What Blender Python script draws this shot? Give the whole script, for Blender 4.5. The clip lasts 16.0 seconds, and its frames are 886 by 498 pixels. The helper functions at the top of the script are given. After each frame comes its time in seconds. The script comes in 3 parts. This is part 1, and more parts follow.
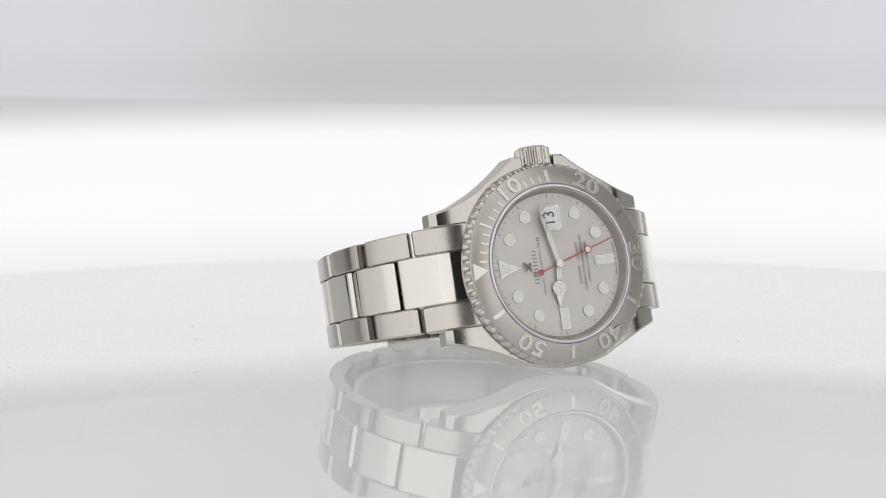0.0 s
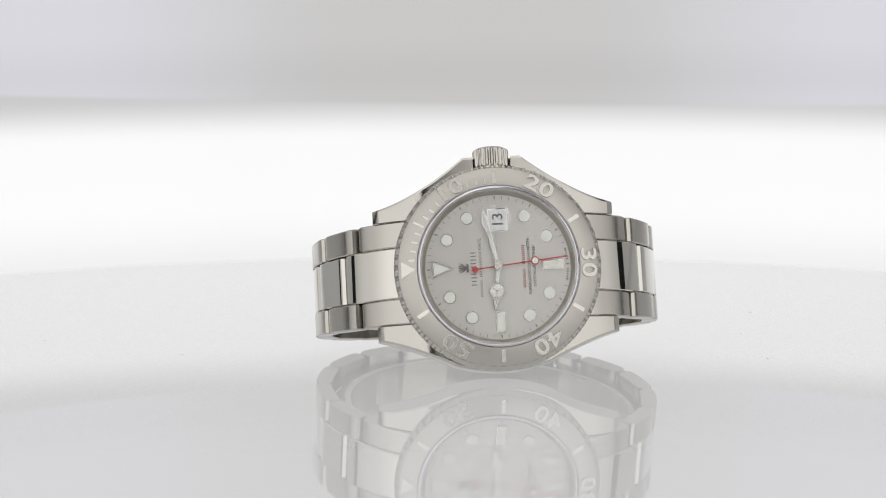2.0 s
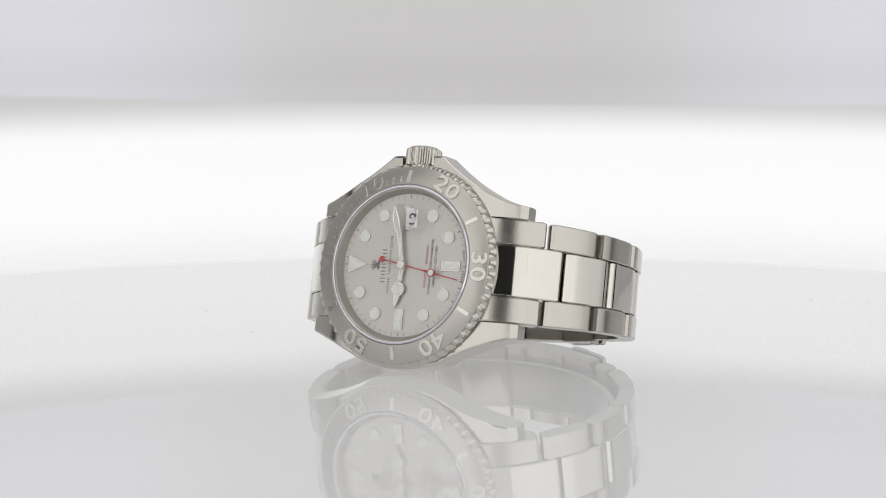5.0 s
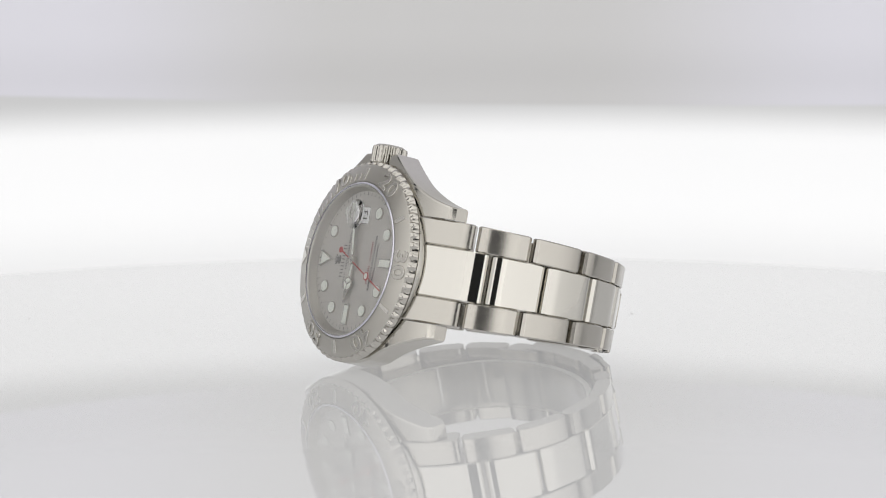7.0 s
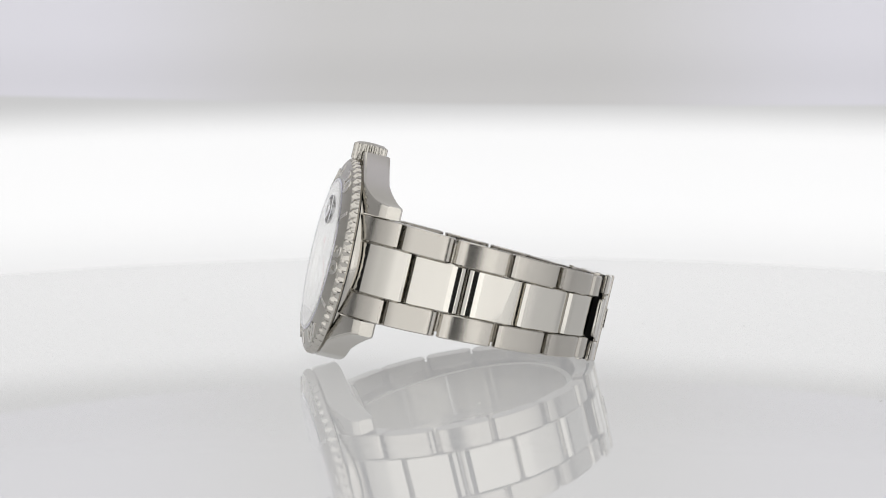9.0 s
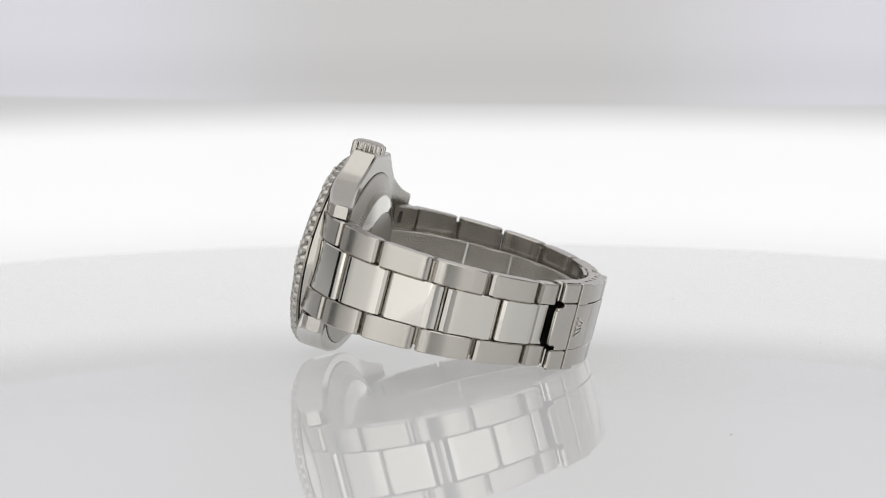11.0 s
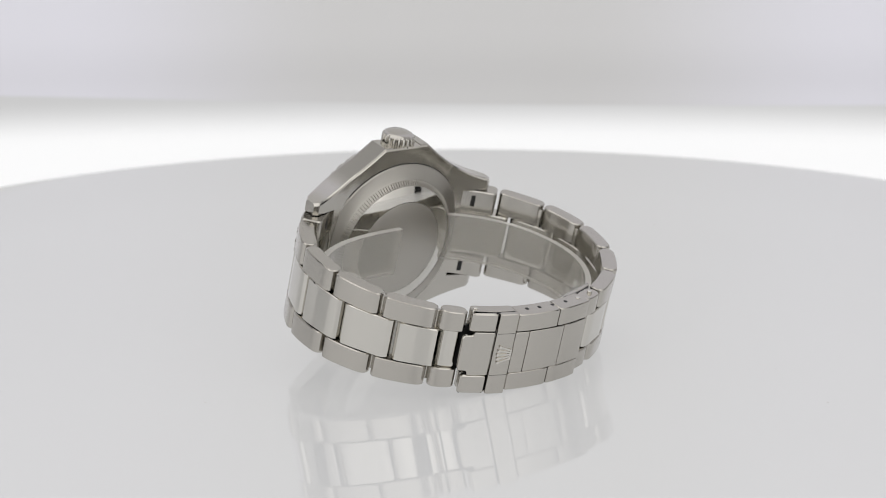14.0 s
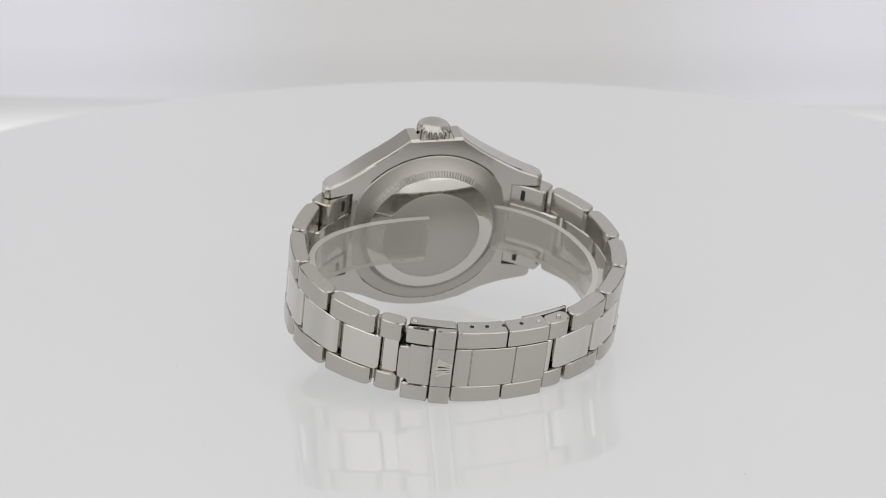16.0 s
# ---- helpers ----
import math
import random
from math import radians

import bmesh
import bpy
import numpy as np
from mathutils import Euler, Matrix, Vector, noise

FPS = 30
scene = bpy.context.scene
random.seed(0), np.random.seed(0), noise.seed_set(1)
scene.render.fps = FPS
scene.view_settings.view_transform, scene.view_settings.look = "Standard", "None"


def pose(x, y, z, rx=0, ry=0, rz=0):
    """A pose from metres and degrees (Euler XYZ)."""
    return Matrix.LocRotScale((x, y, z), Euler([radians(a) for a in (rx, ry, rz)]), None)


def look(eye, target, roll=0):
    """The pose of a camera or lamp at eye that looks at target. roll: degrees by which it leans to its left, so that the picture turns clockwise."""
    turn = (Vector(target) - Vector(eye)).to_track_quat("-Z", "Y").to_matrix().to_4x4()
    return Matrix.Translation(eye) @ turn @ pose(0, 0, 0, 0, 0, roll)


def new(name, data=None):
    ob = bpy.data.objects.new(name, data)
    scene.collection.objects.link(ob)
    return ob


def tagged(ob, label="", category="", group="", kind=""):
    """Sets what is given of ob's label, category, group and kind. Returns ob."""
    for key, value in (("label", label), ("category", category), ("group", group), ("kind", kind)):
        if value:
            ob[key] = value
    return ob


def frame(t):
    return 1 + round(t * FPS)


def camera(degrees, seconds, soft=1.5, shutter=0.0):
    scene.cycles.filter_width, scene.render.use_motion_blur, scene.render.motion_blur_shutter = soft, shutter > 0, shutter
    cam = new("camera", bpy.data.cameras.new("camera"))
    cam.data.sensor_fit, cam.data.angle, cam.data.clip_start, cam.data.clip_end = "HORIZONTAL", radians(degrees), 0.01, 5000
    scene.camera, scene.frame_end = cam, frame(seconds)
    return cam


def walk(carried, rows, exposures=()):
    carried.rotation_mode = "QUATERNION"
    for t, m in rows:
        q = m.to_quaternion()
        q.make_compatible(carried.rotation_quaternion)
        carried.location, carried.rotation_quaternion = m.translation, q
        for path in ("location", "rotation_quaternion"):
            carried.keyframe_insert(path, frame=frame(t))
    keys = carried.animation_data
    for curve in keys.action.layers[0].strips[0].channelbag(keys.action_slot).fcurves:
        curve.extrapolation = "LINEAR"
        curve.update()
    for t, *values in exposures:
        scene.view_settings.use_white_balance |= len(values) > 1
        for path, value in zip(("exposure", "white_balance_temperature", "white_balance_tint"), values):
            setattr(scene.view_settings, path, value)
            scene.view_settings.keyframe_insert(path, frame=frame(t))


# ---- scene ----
# ---- camera ----
CAM_AT, CAM_PITCH, FOV = (-0.0057, -0.5140, 0.0751), -5.924, 19.775
cam = camera(FOV, 16.0, soft=1.0)
cam.data.dof.use_dof, cam.data.dof.focus_distance, cam.data.dof.aperture_fstop = True, 0.495, 32.0
held = pose(*CAM_AT, 90 + CAM_PITCH, 0, 0)
walk(cam, [(0.0, held), (16.0, held)], exposures=[(0.0, 0.0), (16.0, 0.0)])

# turntable: spin and tilt
SPIN_0, SPIN_RATE = 27.63, -12.02
PIVOT_Y, PIVOT_Z = 0.0033, 0.0165
TILT = ((0.0, 0.0), (9.2, 0.0), (10.2, 0.0), (10.6, 0.45), (11.0, 1.2), (11.5, 2.45), (12.0, 3.80), (12.5, 5.18), (13.0, 6.50),
        (13.5, 7.86), (14.0, 9.26), (14.5, 10.75), (15.0, 12.30), (15.5, 13.72), (16.0, 15.17))
WATCH_AT, WATCH_LEAN, WATCH_ROLL = (0.00306, -0.02929, 0.02133), 13.99, -2.22
DISC_R = 0.189


def tilt_at(t):
    return float(np.interp(t, [a for a, _ in TILT], [b for _, b in TILT]))


def table_pose(t):
    piv = Matrix.Translation((0, PIVOT_Y, PIVOT_Z))
    return piv @ pose(0, 0, 0, tilt_at(t)) @ piv.inverted() @ pose(0, 0, 0, 0, 0, SPIN_0 + SPIN_RATE * t)


WATCH_SET = Matrix.Translation(WATCH_AT) @ pose(0, 0, 0, -WATCH_LEAN) @ pose(0, 0, 0, 0, WATCH_ROLL)

# ---- world and light ----
world = bpy.data.worlds.new("world")
scene.world = world
world.use_nodes = True
world.node_tree.nodes["Background"].inputs[0].default_value = (0.6, 0.62, 0.65, 1)
world.node_tree.nodes["Background"].inputs[1].default_value = 0.05


def lamp(name, at, target, sx, sy, watts, colour=(1, 1, 1)):
    d = bpy.data.lights.new(name, "AREA")
    d.shape, d.size, d.size_y, d.energy, d.color = "RECTANGLE", sx, sy, watts, colour
    ob = new(name, d)
    ob.matrix_world = look(at, target)
    return ob


# unseen overhead lamp, added to lift the general light
lamp("added_top_lamp", (0, -0.05, 0.60), (0, -0.02, 0), 0.44, 0.44, 0.25, (1, 0.985, 0.96))

# ---- materials ----


def mat(name, colour, rough=0.5, metal=0.0, **kw):
    """Principled material with noise in colour and roughness and a fine bump."""
    m = bpy.data.materials.new(name)
    m.use_nodes = True
    nt = m.node_tree
    b = nt.nodes["Principled BSDF"]
    b.inputs["Base Color"].default_value = (*colour, 1)
    b.inputs["Roughness"].default_value = rough
    b.inputs["Metallic"].default_value = metal
    if "ior" in kw:
        b.inputs["IOR"].default_value = kw["ior"]
    if "transmission" in kw:
        b.inputs["Transmission Weight"].default_value = kw["transmission"]
    if "coat" in kw:
        b.inputs["Coat Weight"].default_value = kw["coat"]
        b.inputs["Coat Roughness"].default_value = 0.05
    stretch = kw.get("stretch")
    tc = nt.nodes.new("ShaderNodeTexCoord")
    mp = nt.nodes.new("ShaderNodeMapping")
    mp.inputs["Scale"].default_value = stretch or (1, 1, 1)
    nt.links.new(tc.outputs["Object"], mp.inputs["Vector"])
    if kw.get("vary", 0):
        n = nt.nodes.new("ShaderNodeTexNoise")
        n.inputs["Scale"].default_value = kw.get("scale", 400)
        n.inputs["Detail"].default_value = 4
        nt.links.new(mp.outputs[0], n.inputs["Vector"])
        broad = nt.nodes.new("ShaderNodeTexNoise")
        broad.inputs["Scale"].default_value = kw.get("broad", 60)
        nt.links.new(tc.outputs["Object"], broad.inputs["Vector"])
        add = nt.nodes.new("ShaderNodeMath")
        add.operation = "ADD"
        nt.links.new(n.outputs["Fac"], add.inputs[0])
        nt.links.new(broad.outputs["Fac"], add.inputs[1])
        for sock, base, amount in (("Roughness", rough, kw["vary"] * rough),):
            r = nt.nodes.new("ShaderNodeMapRange")
            r.inputs["From Min"].default_value, r.inputs["From Max"].default_value = 0.6, 1.4
            r.inputs["To Min"].default_value, r.inputs["To Max"].default_value = base - amount, base + amount
            nt.links.new(add.outputs[0], r.inputs["Value"])
            nt.links.new(r.outputs[0], b.inputs[sock])
        mix = nt.nodes.new("ShaderNodeMix")
        mix.data_type = "RGBA"
        k = kw.get("tone", 0.06)
        mix.inputs["A"].default_value = (*[c * (1 - k) for c in colour], 1)
        mix.inputs["B"].default_value = (*[min(1, c * (1 + k)) for c in colour], 1)
        h = nt.nodes.new("ShaderNodeMath")
        h.operation = "MULTIPLY"
        h.inputs[1].default_value = 0.5
        nt.links.new(add.outputs[0], h.inputs[0])
        nt.links.new(h.outputs[0], mix.inputs["Factor"])
        nt.links.new(mix.outputs["Result"], b.inputs["Base Color"])
        if kw.get("bump", 0):
            bp = nt.nodes.new("ShaderNodeBump")
            bp.inputs["Strength"].default_value = kw["bump"]
            bp.inputs["Distance"].default_value = kw.get("depth", 0.00002)
            nt.links.new(n.outputs["Fac"], bp.inputs["Height"])
            nt.links.new(bp.outputs[0], b.inputs["Normal"])
    return m


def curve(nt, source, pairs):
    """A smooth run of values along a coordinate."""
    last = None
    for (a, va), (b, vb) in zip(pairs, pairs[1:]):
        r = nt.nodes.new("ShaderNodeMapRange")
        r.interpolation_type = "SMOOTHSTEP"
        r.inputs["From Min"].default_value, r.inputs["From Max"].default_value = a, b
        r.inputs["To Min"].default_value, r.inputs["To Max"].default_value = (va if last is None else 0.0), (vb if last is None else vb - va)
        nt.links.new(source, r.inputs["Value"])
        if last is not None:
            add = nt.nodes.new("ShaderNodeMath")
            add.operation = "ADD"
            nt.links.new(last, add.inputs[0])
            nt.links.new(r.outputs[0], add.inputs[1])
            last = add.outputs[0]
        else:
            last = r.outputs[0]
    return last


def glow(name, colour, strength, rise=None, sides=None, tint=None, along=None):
    """Fabric with light painted in as glow, uneven with height (rise) and towards the sides, where it takes a tint."""
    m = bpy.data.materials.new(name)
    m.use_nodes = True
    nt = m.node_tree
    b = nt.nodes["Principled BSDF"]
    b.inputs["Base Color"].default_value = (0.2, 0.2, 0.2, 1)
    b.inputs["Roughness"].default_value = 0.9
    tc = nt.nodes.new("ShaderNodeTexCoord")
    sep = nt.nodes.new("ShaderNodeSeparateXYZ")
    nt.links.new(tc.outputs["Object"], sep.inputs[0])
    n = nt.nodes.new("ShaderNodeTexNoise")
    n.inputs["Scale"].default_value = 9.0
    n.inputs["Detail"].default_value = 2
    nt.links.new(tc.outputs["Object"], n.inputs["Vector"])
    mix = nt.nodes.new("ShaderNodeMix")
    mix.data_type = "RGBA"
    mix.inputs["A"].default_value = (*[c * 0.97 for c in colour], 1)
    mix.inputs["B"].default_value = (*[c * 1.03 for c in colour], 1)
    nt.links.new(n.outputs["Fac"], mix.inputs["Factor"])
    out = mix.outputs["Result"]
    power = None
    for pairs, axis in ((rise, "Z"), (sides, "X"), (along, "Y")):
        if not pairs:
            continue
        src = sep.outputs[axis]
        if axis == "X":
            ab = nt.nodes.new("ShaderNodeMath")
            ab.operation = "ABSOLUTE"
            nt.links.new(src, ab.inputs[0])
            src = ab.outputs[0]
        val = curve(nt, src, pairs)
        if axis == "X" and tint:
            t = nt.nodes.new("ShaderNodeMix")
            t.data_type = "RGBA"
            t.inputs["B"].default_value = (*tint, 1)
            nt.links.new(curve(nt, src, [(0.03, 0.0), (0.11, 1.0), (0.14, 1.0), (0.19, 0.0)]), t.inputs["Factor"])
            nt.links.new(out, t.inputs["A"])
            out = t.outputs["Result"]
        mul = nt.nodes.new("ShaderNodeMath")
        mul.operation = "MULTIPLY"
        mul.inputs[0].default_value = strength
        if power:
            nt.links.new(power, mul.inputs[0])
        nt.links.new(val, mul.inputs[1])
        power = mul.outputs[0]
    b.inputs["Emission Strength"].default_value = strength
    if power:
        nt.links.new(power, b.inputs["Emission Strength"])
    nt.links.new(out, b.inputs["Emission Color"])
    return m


M_BRUSH = mat("brushed_steel", (0.52, 0.50, 0.462), 0.19, 1.0, vary=0.2, scale=900, stretch=(0.04, 0.04, 22), bump=0.04, depth=0.00001, tone=0.03)
M_POLISH = mat("polished_steel", (0.65, 0.633, 0.592), 0.05, 1.0, vary=0.4, scale=300, tone=0.02)
M_SATIN = mat("satin_steel", (0.53, 0.512, 0.475), 0.14, 1.0, vary=0.25, scale=900, stretch=(0.1, 6, 6), bump=0.05, depth=0.00001, tone=0.03)
M_FLANK = mat("buffed_steel", (0.56, 0.542, 0.505), 0.1, 1.0, vary=0.3, scale=500, tone=0.03)
M_BLAST = mat("sandblasted_platinum", (0.475, 0.458, 0.425), 0.34, 1.0, vary=0.1, scale=5000, bump=0.5, depth=0.00001, tone=0.04)
M_RAISED = mat("polished_platinum", (0.62, 0.605, 0.57), 0.22, 1.0)
M_NUMERAL = mat("raised_platinum", (0.56, 0.545, 0.51), 0.27, 1.0)
M_DIAL = mat("silver_dial", (0.55, 0.533, 0.506), 0.38, 0.38, vary=0.1, scale=6000, bump=0.15, depth=0.00001, tone=0.03)
M_LUME = mat("luminous_paint", (0.70, 0.72, 0.67), 0.6)
# bluish metal colour standing in for the glint on the glass bevel
M_RIM = mat("glass_edge_glint", (0.62, 0.62, 0.68), 0.12, 0.8)
M_WHITE = mat("white_print", (0.86, 0.86, 0.87), 0.5)
M_INK = mat("dark_print", (0.05, 0.05, 0.055), 0.5)
M_GREY_INK = mat("grey_print", (0.16, 0.155, 0.15), 0.5)
M_RED = mat("red_lacquer", (0.42, 0.05, 0.05), 0.4)
M_RED_INK = mat("dark_red_print", (0.24, 0.045, 0.045), 0.5)


def clear(name, tint, cover, rough, ior, body=None, steep=4.5):
    """Thin clear sheet: light passes straight, with a Fresnel gloss; cover is the share of milky body."""
    m = bpy.data.materials.new(name)
    m.use_nodes = True
    nt = m.node_tree
    nt.nodes.remove(nt.nodes["Principled BSDF"])
    through_it = nt.nodes.new("ShaderNodeBsdfTransparent")
    through_it.inputs[0].default_value = (*tint, 1)
    gloss = nt.nodes.new("ShaderNodeBsdfGlossy")
    gloss.inputs[0].default_value = (1, 1, 1, 1)
    gloss.inputs["Roughness"].default_value = rough
    edge = nt.nodes.new("ShaderNodeLayerWeight")
    power = nt.nodes.new("ShaderNodeMath")
    power.operation = "POWER"
    power.inputs[1].default_value = steep
    nt.links.new(edge.outputs["Facing"], power.inputs[0])
    fres = nt.nodes.new("ShaderNodeMapRange")
    fres.inputs["To Min"].default_value, fres.inputs["To Max"].default_value = ((ior - 1) / (ior + 1)) ** 2, 0.85
    nt.links.new(power.outputs[0], fres.inputs["Value"])
    last = through_it.outputs[0]
    if body:
        milk = nt.nodes.new("ShaderNodeBsdfDiffuse")
        milk.inputs[0].default_value = (*body, 1)
        tex = nt.nodes.new("ShaderNodeTexNoise")
        tex.inputs["Scale"].default_value = 160.0
        rng = nt.nodes.new("ShaderNodeMapRange")
        rng.inputs["To Min"].default_value, rng.inputs["To Max"].default_value = cover * 0.92, cover * 1.08
        nt.links.new(tex.outputs["Fac"], rng.inputs["Value"])
        m1 = nt.nodes.new("ShaderNodeMixShader")
        nt.links.new(rng.outputs[0], m1.inputs[0])
        nt.links.new(last, m1.inputs[1])
        nt.links.new(milk.outputs[0], m1.inputs[2])
        last = m1.outputs[0]
    m2 = nt.nodes.new("ShaderNodeMixShader")
    nt.links.new(fres.outputs[0], m2.inputs[0])
    nt.links.new(last, m2.inputs[1])
    nt.links.new(gloss.outputs[0], m2.inputs[2])
    nt.links.new(m2.outputs[0], nt.nodes["Material Output"].inputs["Surface"])
    return m


M_GLASS = clear("sapphire_crystal", (0.99, 0.99, 0.99), 0.0, 0.02, 1.25, steep=3.2)
# steel darkened in its colour for the weaker light on the case back
M_BACK = mat("dimmed_back_steel", (0.47, 0.452, 0.418), 0.4, 1.0, vary=0.02, scale=300, broad=60, tone=0.0)
M_LENS = mat("magnifier_glass", (1, 1, 1), 0.0, 0.0, ior=1.5, transmission=1.0)
M_PLASTIC = clear("clear_plastic", (0.93, 0.922, 0.90), 0.27, 0.12, 1.5, (0.5, 0.487, 0.458), steep=4.0)
# edges milkier and paler: the light they catch is put into the colour
M_PLASTIC_EDGE = clear("bright_plastic_edge", (0.96, 0.952, 0.93), 0.55, 0.2, 1.5, (0.78, 0.765, 0.73))
# flat black for seams, and for the shade inside gaps, holes and hollows
M_BLACK = mat("seam_and_gap_shade", (0.01, 0.01, 0.01), 0.6)


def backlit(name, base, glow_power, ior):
    """Translucent white acrylic, a glow put in for light from below, under a polished surface."""
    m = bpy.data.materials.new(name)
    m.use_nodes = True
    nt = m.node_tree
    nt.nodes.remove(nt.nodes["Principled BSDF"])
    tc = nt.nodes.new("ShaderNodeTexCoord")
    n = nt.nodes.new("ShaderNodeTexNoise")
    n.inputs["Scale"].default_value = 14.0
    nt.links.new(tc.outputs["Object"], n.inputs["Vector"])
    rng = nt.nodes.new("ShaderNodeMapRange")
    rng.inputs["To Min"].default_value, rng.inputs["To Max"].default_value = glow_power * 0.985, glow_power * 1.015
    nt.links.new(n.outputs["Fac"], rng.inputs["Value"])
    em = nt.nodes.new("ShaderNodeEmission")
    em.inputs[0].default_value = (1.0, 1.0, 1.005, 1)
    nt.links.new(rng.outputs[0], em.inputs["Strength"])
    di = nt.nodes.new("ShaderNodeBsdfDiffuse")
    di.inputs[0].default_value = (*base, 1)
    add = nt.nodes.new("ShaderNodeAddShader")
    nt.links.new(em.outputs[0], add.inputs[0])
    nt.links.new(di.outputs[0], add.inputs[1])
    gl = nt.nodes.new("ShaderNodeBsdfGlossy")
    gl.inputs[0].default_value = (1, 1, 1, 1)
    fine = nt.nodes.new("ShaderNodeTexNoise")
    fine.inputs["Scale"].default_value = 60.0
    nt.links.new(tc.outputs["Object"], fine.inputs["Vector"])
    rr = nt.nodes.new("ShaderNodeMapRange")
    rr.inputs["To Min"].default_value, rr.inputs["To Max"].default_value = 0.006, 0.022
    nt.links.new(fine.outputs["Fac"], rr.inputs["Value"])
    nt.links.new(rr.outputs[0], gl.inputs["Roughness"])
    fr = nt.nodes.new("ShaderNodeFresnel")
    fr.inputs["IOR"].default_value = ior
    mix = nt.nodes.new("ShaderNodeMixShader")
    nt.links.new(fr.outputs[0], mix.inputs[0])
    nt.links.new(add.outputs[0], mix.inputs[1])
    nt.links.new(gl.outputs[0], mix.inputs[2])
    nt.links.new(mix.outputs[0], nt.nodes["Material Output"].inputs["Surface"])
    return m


# this glow, put in for light from below, also weakens the contact shadow
M_ACRYLIC = backlit("glowing_acrylic", (0.20, 0.20, 0.202), 0.49, 1.5)
M_FABRIC = mat("white_fabric", (0.78, 0.78, 0.78), 0.9, 0.0, vary=0.1, scale=800, bump=0.1, tone=0.03)
M_DARK_SCREEN = mat("added_dark_screen", (0.012, 0.012, 0.013), 0.9, 0.0, vary=0.1, scale=50, tone=0.2)
# backdrop light painted as glow: soft fade at the band edge, lilac sides
G_LOW = glow("painted_glow_lower", (0.995, 0.995, 1.0), 0.84, rise=((-0.10, 0.62), (-0.01, 0.86), (0.012, 1.0), (0.030, 0.98), (0.0435, 0.53)), sides=((0.14, 1.0), (0.20, 0.35)))
G_HIGH = glow("painted_glow_upper", (1.0, 0.985, 0.98), 0.432, rise=((0.041, 0.98), (0.049, 0.93), (0.062, 1.0), (0.30, 1.0)),
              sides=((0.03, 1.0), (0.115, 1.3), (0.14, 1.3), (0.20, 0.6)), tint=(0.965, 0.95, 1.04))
# glow for unseen panels, added to light the watch and show in its steel
G_SIDE = glow("added_front_glow", (1.0, 0.985, 0.96), 1.25, rise=((0.02, 1.06), (0.30, 0.76)))
G_FLANK = glow("added_flank_glow", (1.0, 0.985, 0.965), 1.0, along=((-0.55, 1.0), (-0.18, 1.0), (-0.07, 0.62), (-0.012, 0.4)))
G_TOP = glow("added_top_glow", (1.0, 0.985, 0.96), 0.62)

# ---- mesh helpers (millimetres in, metres out) ----


def part(name, mesh, material, parent, label="", smooth=0.5):
    """Links a mesh as one object under a thing or a part."""
    if isinstance(mesh, bmesh.types.BMesh):
        me = bpy.data.meshes.new(name)
        bmesh.ops.recalc_face_normals(mesh, faces=mesh.faces)
        mesh.to_mesh(me)
        mesh.free()
        mesh = me
    if smooth:
        mesh.shade_smooth()
        mesh.set_sharp_from_angle(angle=smooth)
    if mesh.materials:
        mesh.materials.clear()
    mesh.materials.append(material)
    ob = new(name, mesh)
    ob.parent = parent
    if label:
        ob["label"] = label
    return ob


def mm(bm):
    bmesh.ops.scale(bm, vec=(0.001, 0.001, 0.001), verts=bm.verts)
    return bm


def loft(rings, cap=True, closed=True, wrap=False):
    """Skins a row of point rings, all of one length."""
    bm = bmesh.new()
    vs = [[bm.verts.new(p) for p in r] for r in rings]
    n = len(vs[0])
    rows = list(zip(vs, vs[1:])) + ([(vs[-1], vs[0])] if wrap else [])
    for a, b in rows:
        for i in range(n if closed else n - 1):
            j = (i + 1) % n
            bm.faces.new((a[i], a[j], b[j], b[i]))
    if cap and not wrap:
        bm.faces.new(vs[0])
        bm.faces.new(vs[-1])
    return bm


def lathe(profile, n=128, shape=None, closed=False):
    """Turns (radius, y) pairs round the local y axis; shape(i, k, r) may change a radius."""
    rings = []
    for k in range(n):
        a = 2 * math.pi * k / n
        ring = []
        for i, (r, y) in enumerate(profile):
            q = shape(i, a, r) if shape else r
            ring.append((-q * math.cos(a), y, q * math.sin(a)))
        rings.append(ring)
    return mm(loft(rings, closed=closed, wrap=True))


DIAL = Matrix(((0, -1, 0, 0), (0, 0, -1, 0), (1, 0, 0, 0), (0, 0, 0, 1)))  # (to 3, to 12, out) into the watch's axes


def prism(points, low, high, bevel=0.0):
    """A flat shape on the dial: points (u to 3 o'clock, v to 12), from height low to high over the dial."""
    c = np.mean(points, axis=0)
    rings = [[(u, v, low) for u, v in points], [(u, v, high - bevel) for u, v in points]]
    if bevel:
        rings.append([(u - bevel * (u - c[0]) / (abs(u - c[0]) + 1e-6 + abs(v - c[1])), v - bevel * (v - c[1]) / (abs(u - c[0]) + abs(v - c[1]) + 1e-6), high) for u, v in points])
    bm = loft(rings)
    bmesh.ops.transform(bm, matrix=DIAL, verts=bm.verts)
    return mm(bm)


def turned(points, clock, at=(0, 0)):
    """Points with v outwards, turned to a clock angle in degrees."""
    a = radians(clock)
    return [(u * math.cos(a) + v * math.sin(a) + at[0], -u * math.sin(a) + v * math.cos(a) + at[1]) for u, v in points]


def round_points(r, n=28, at=(0, 0)):
    return [(at[0] + r * math.cos(2 * math.pi * k / n), at[1] + r * math.sin(2 * math.pi * k / n)) for k in range(n)]


def rect(u0, u1, v0, v1):
    return [(u0, v0), (u1, v0), (u1, v1), (u0, v1)]


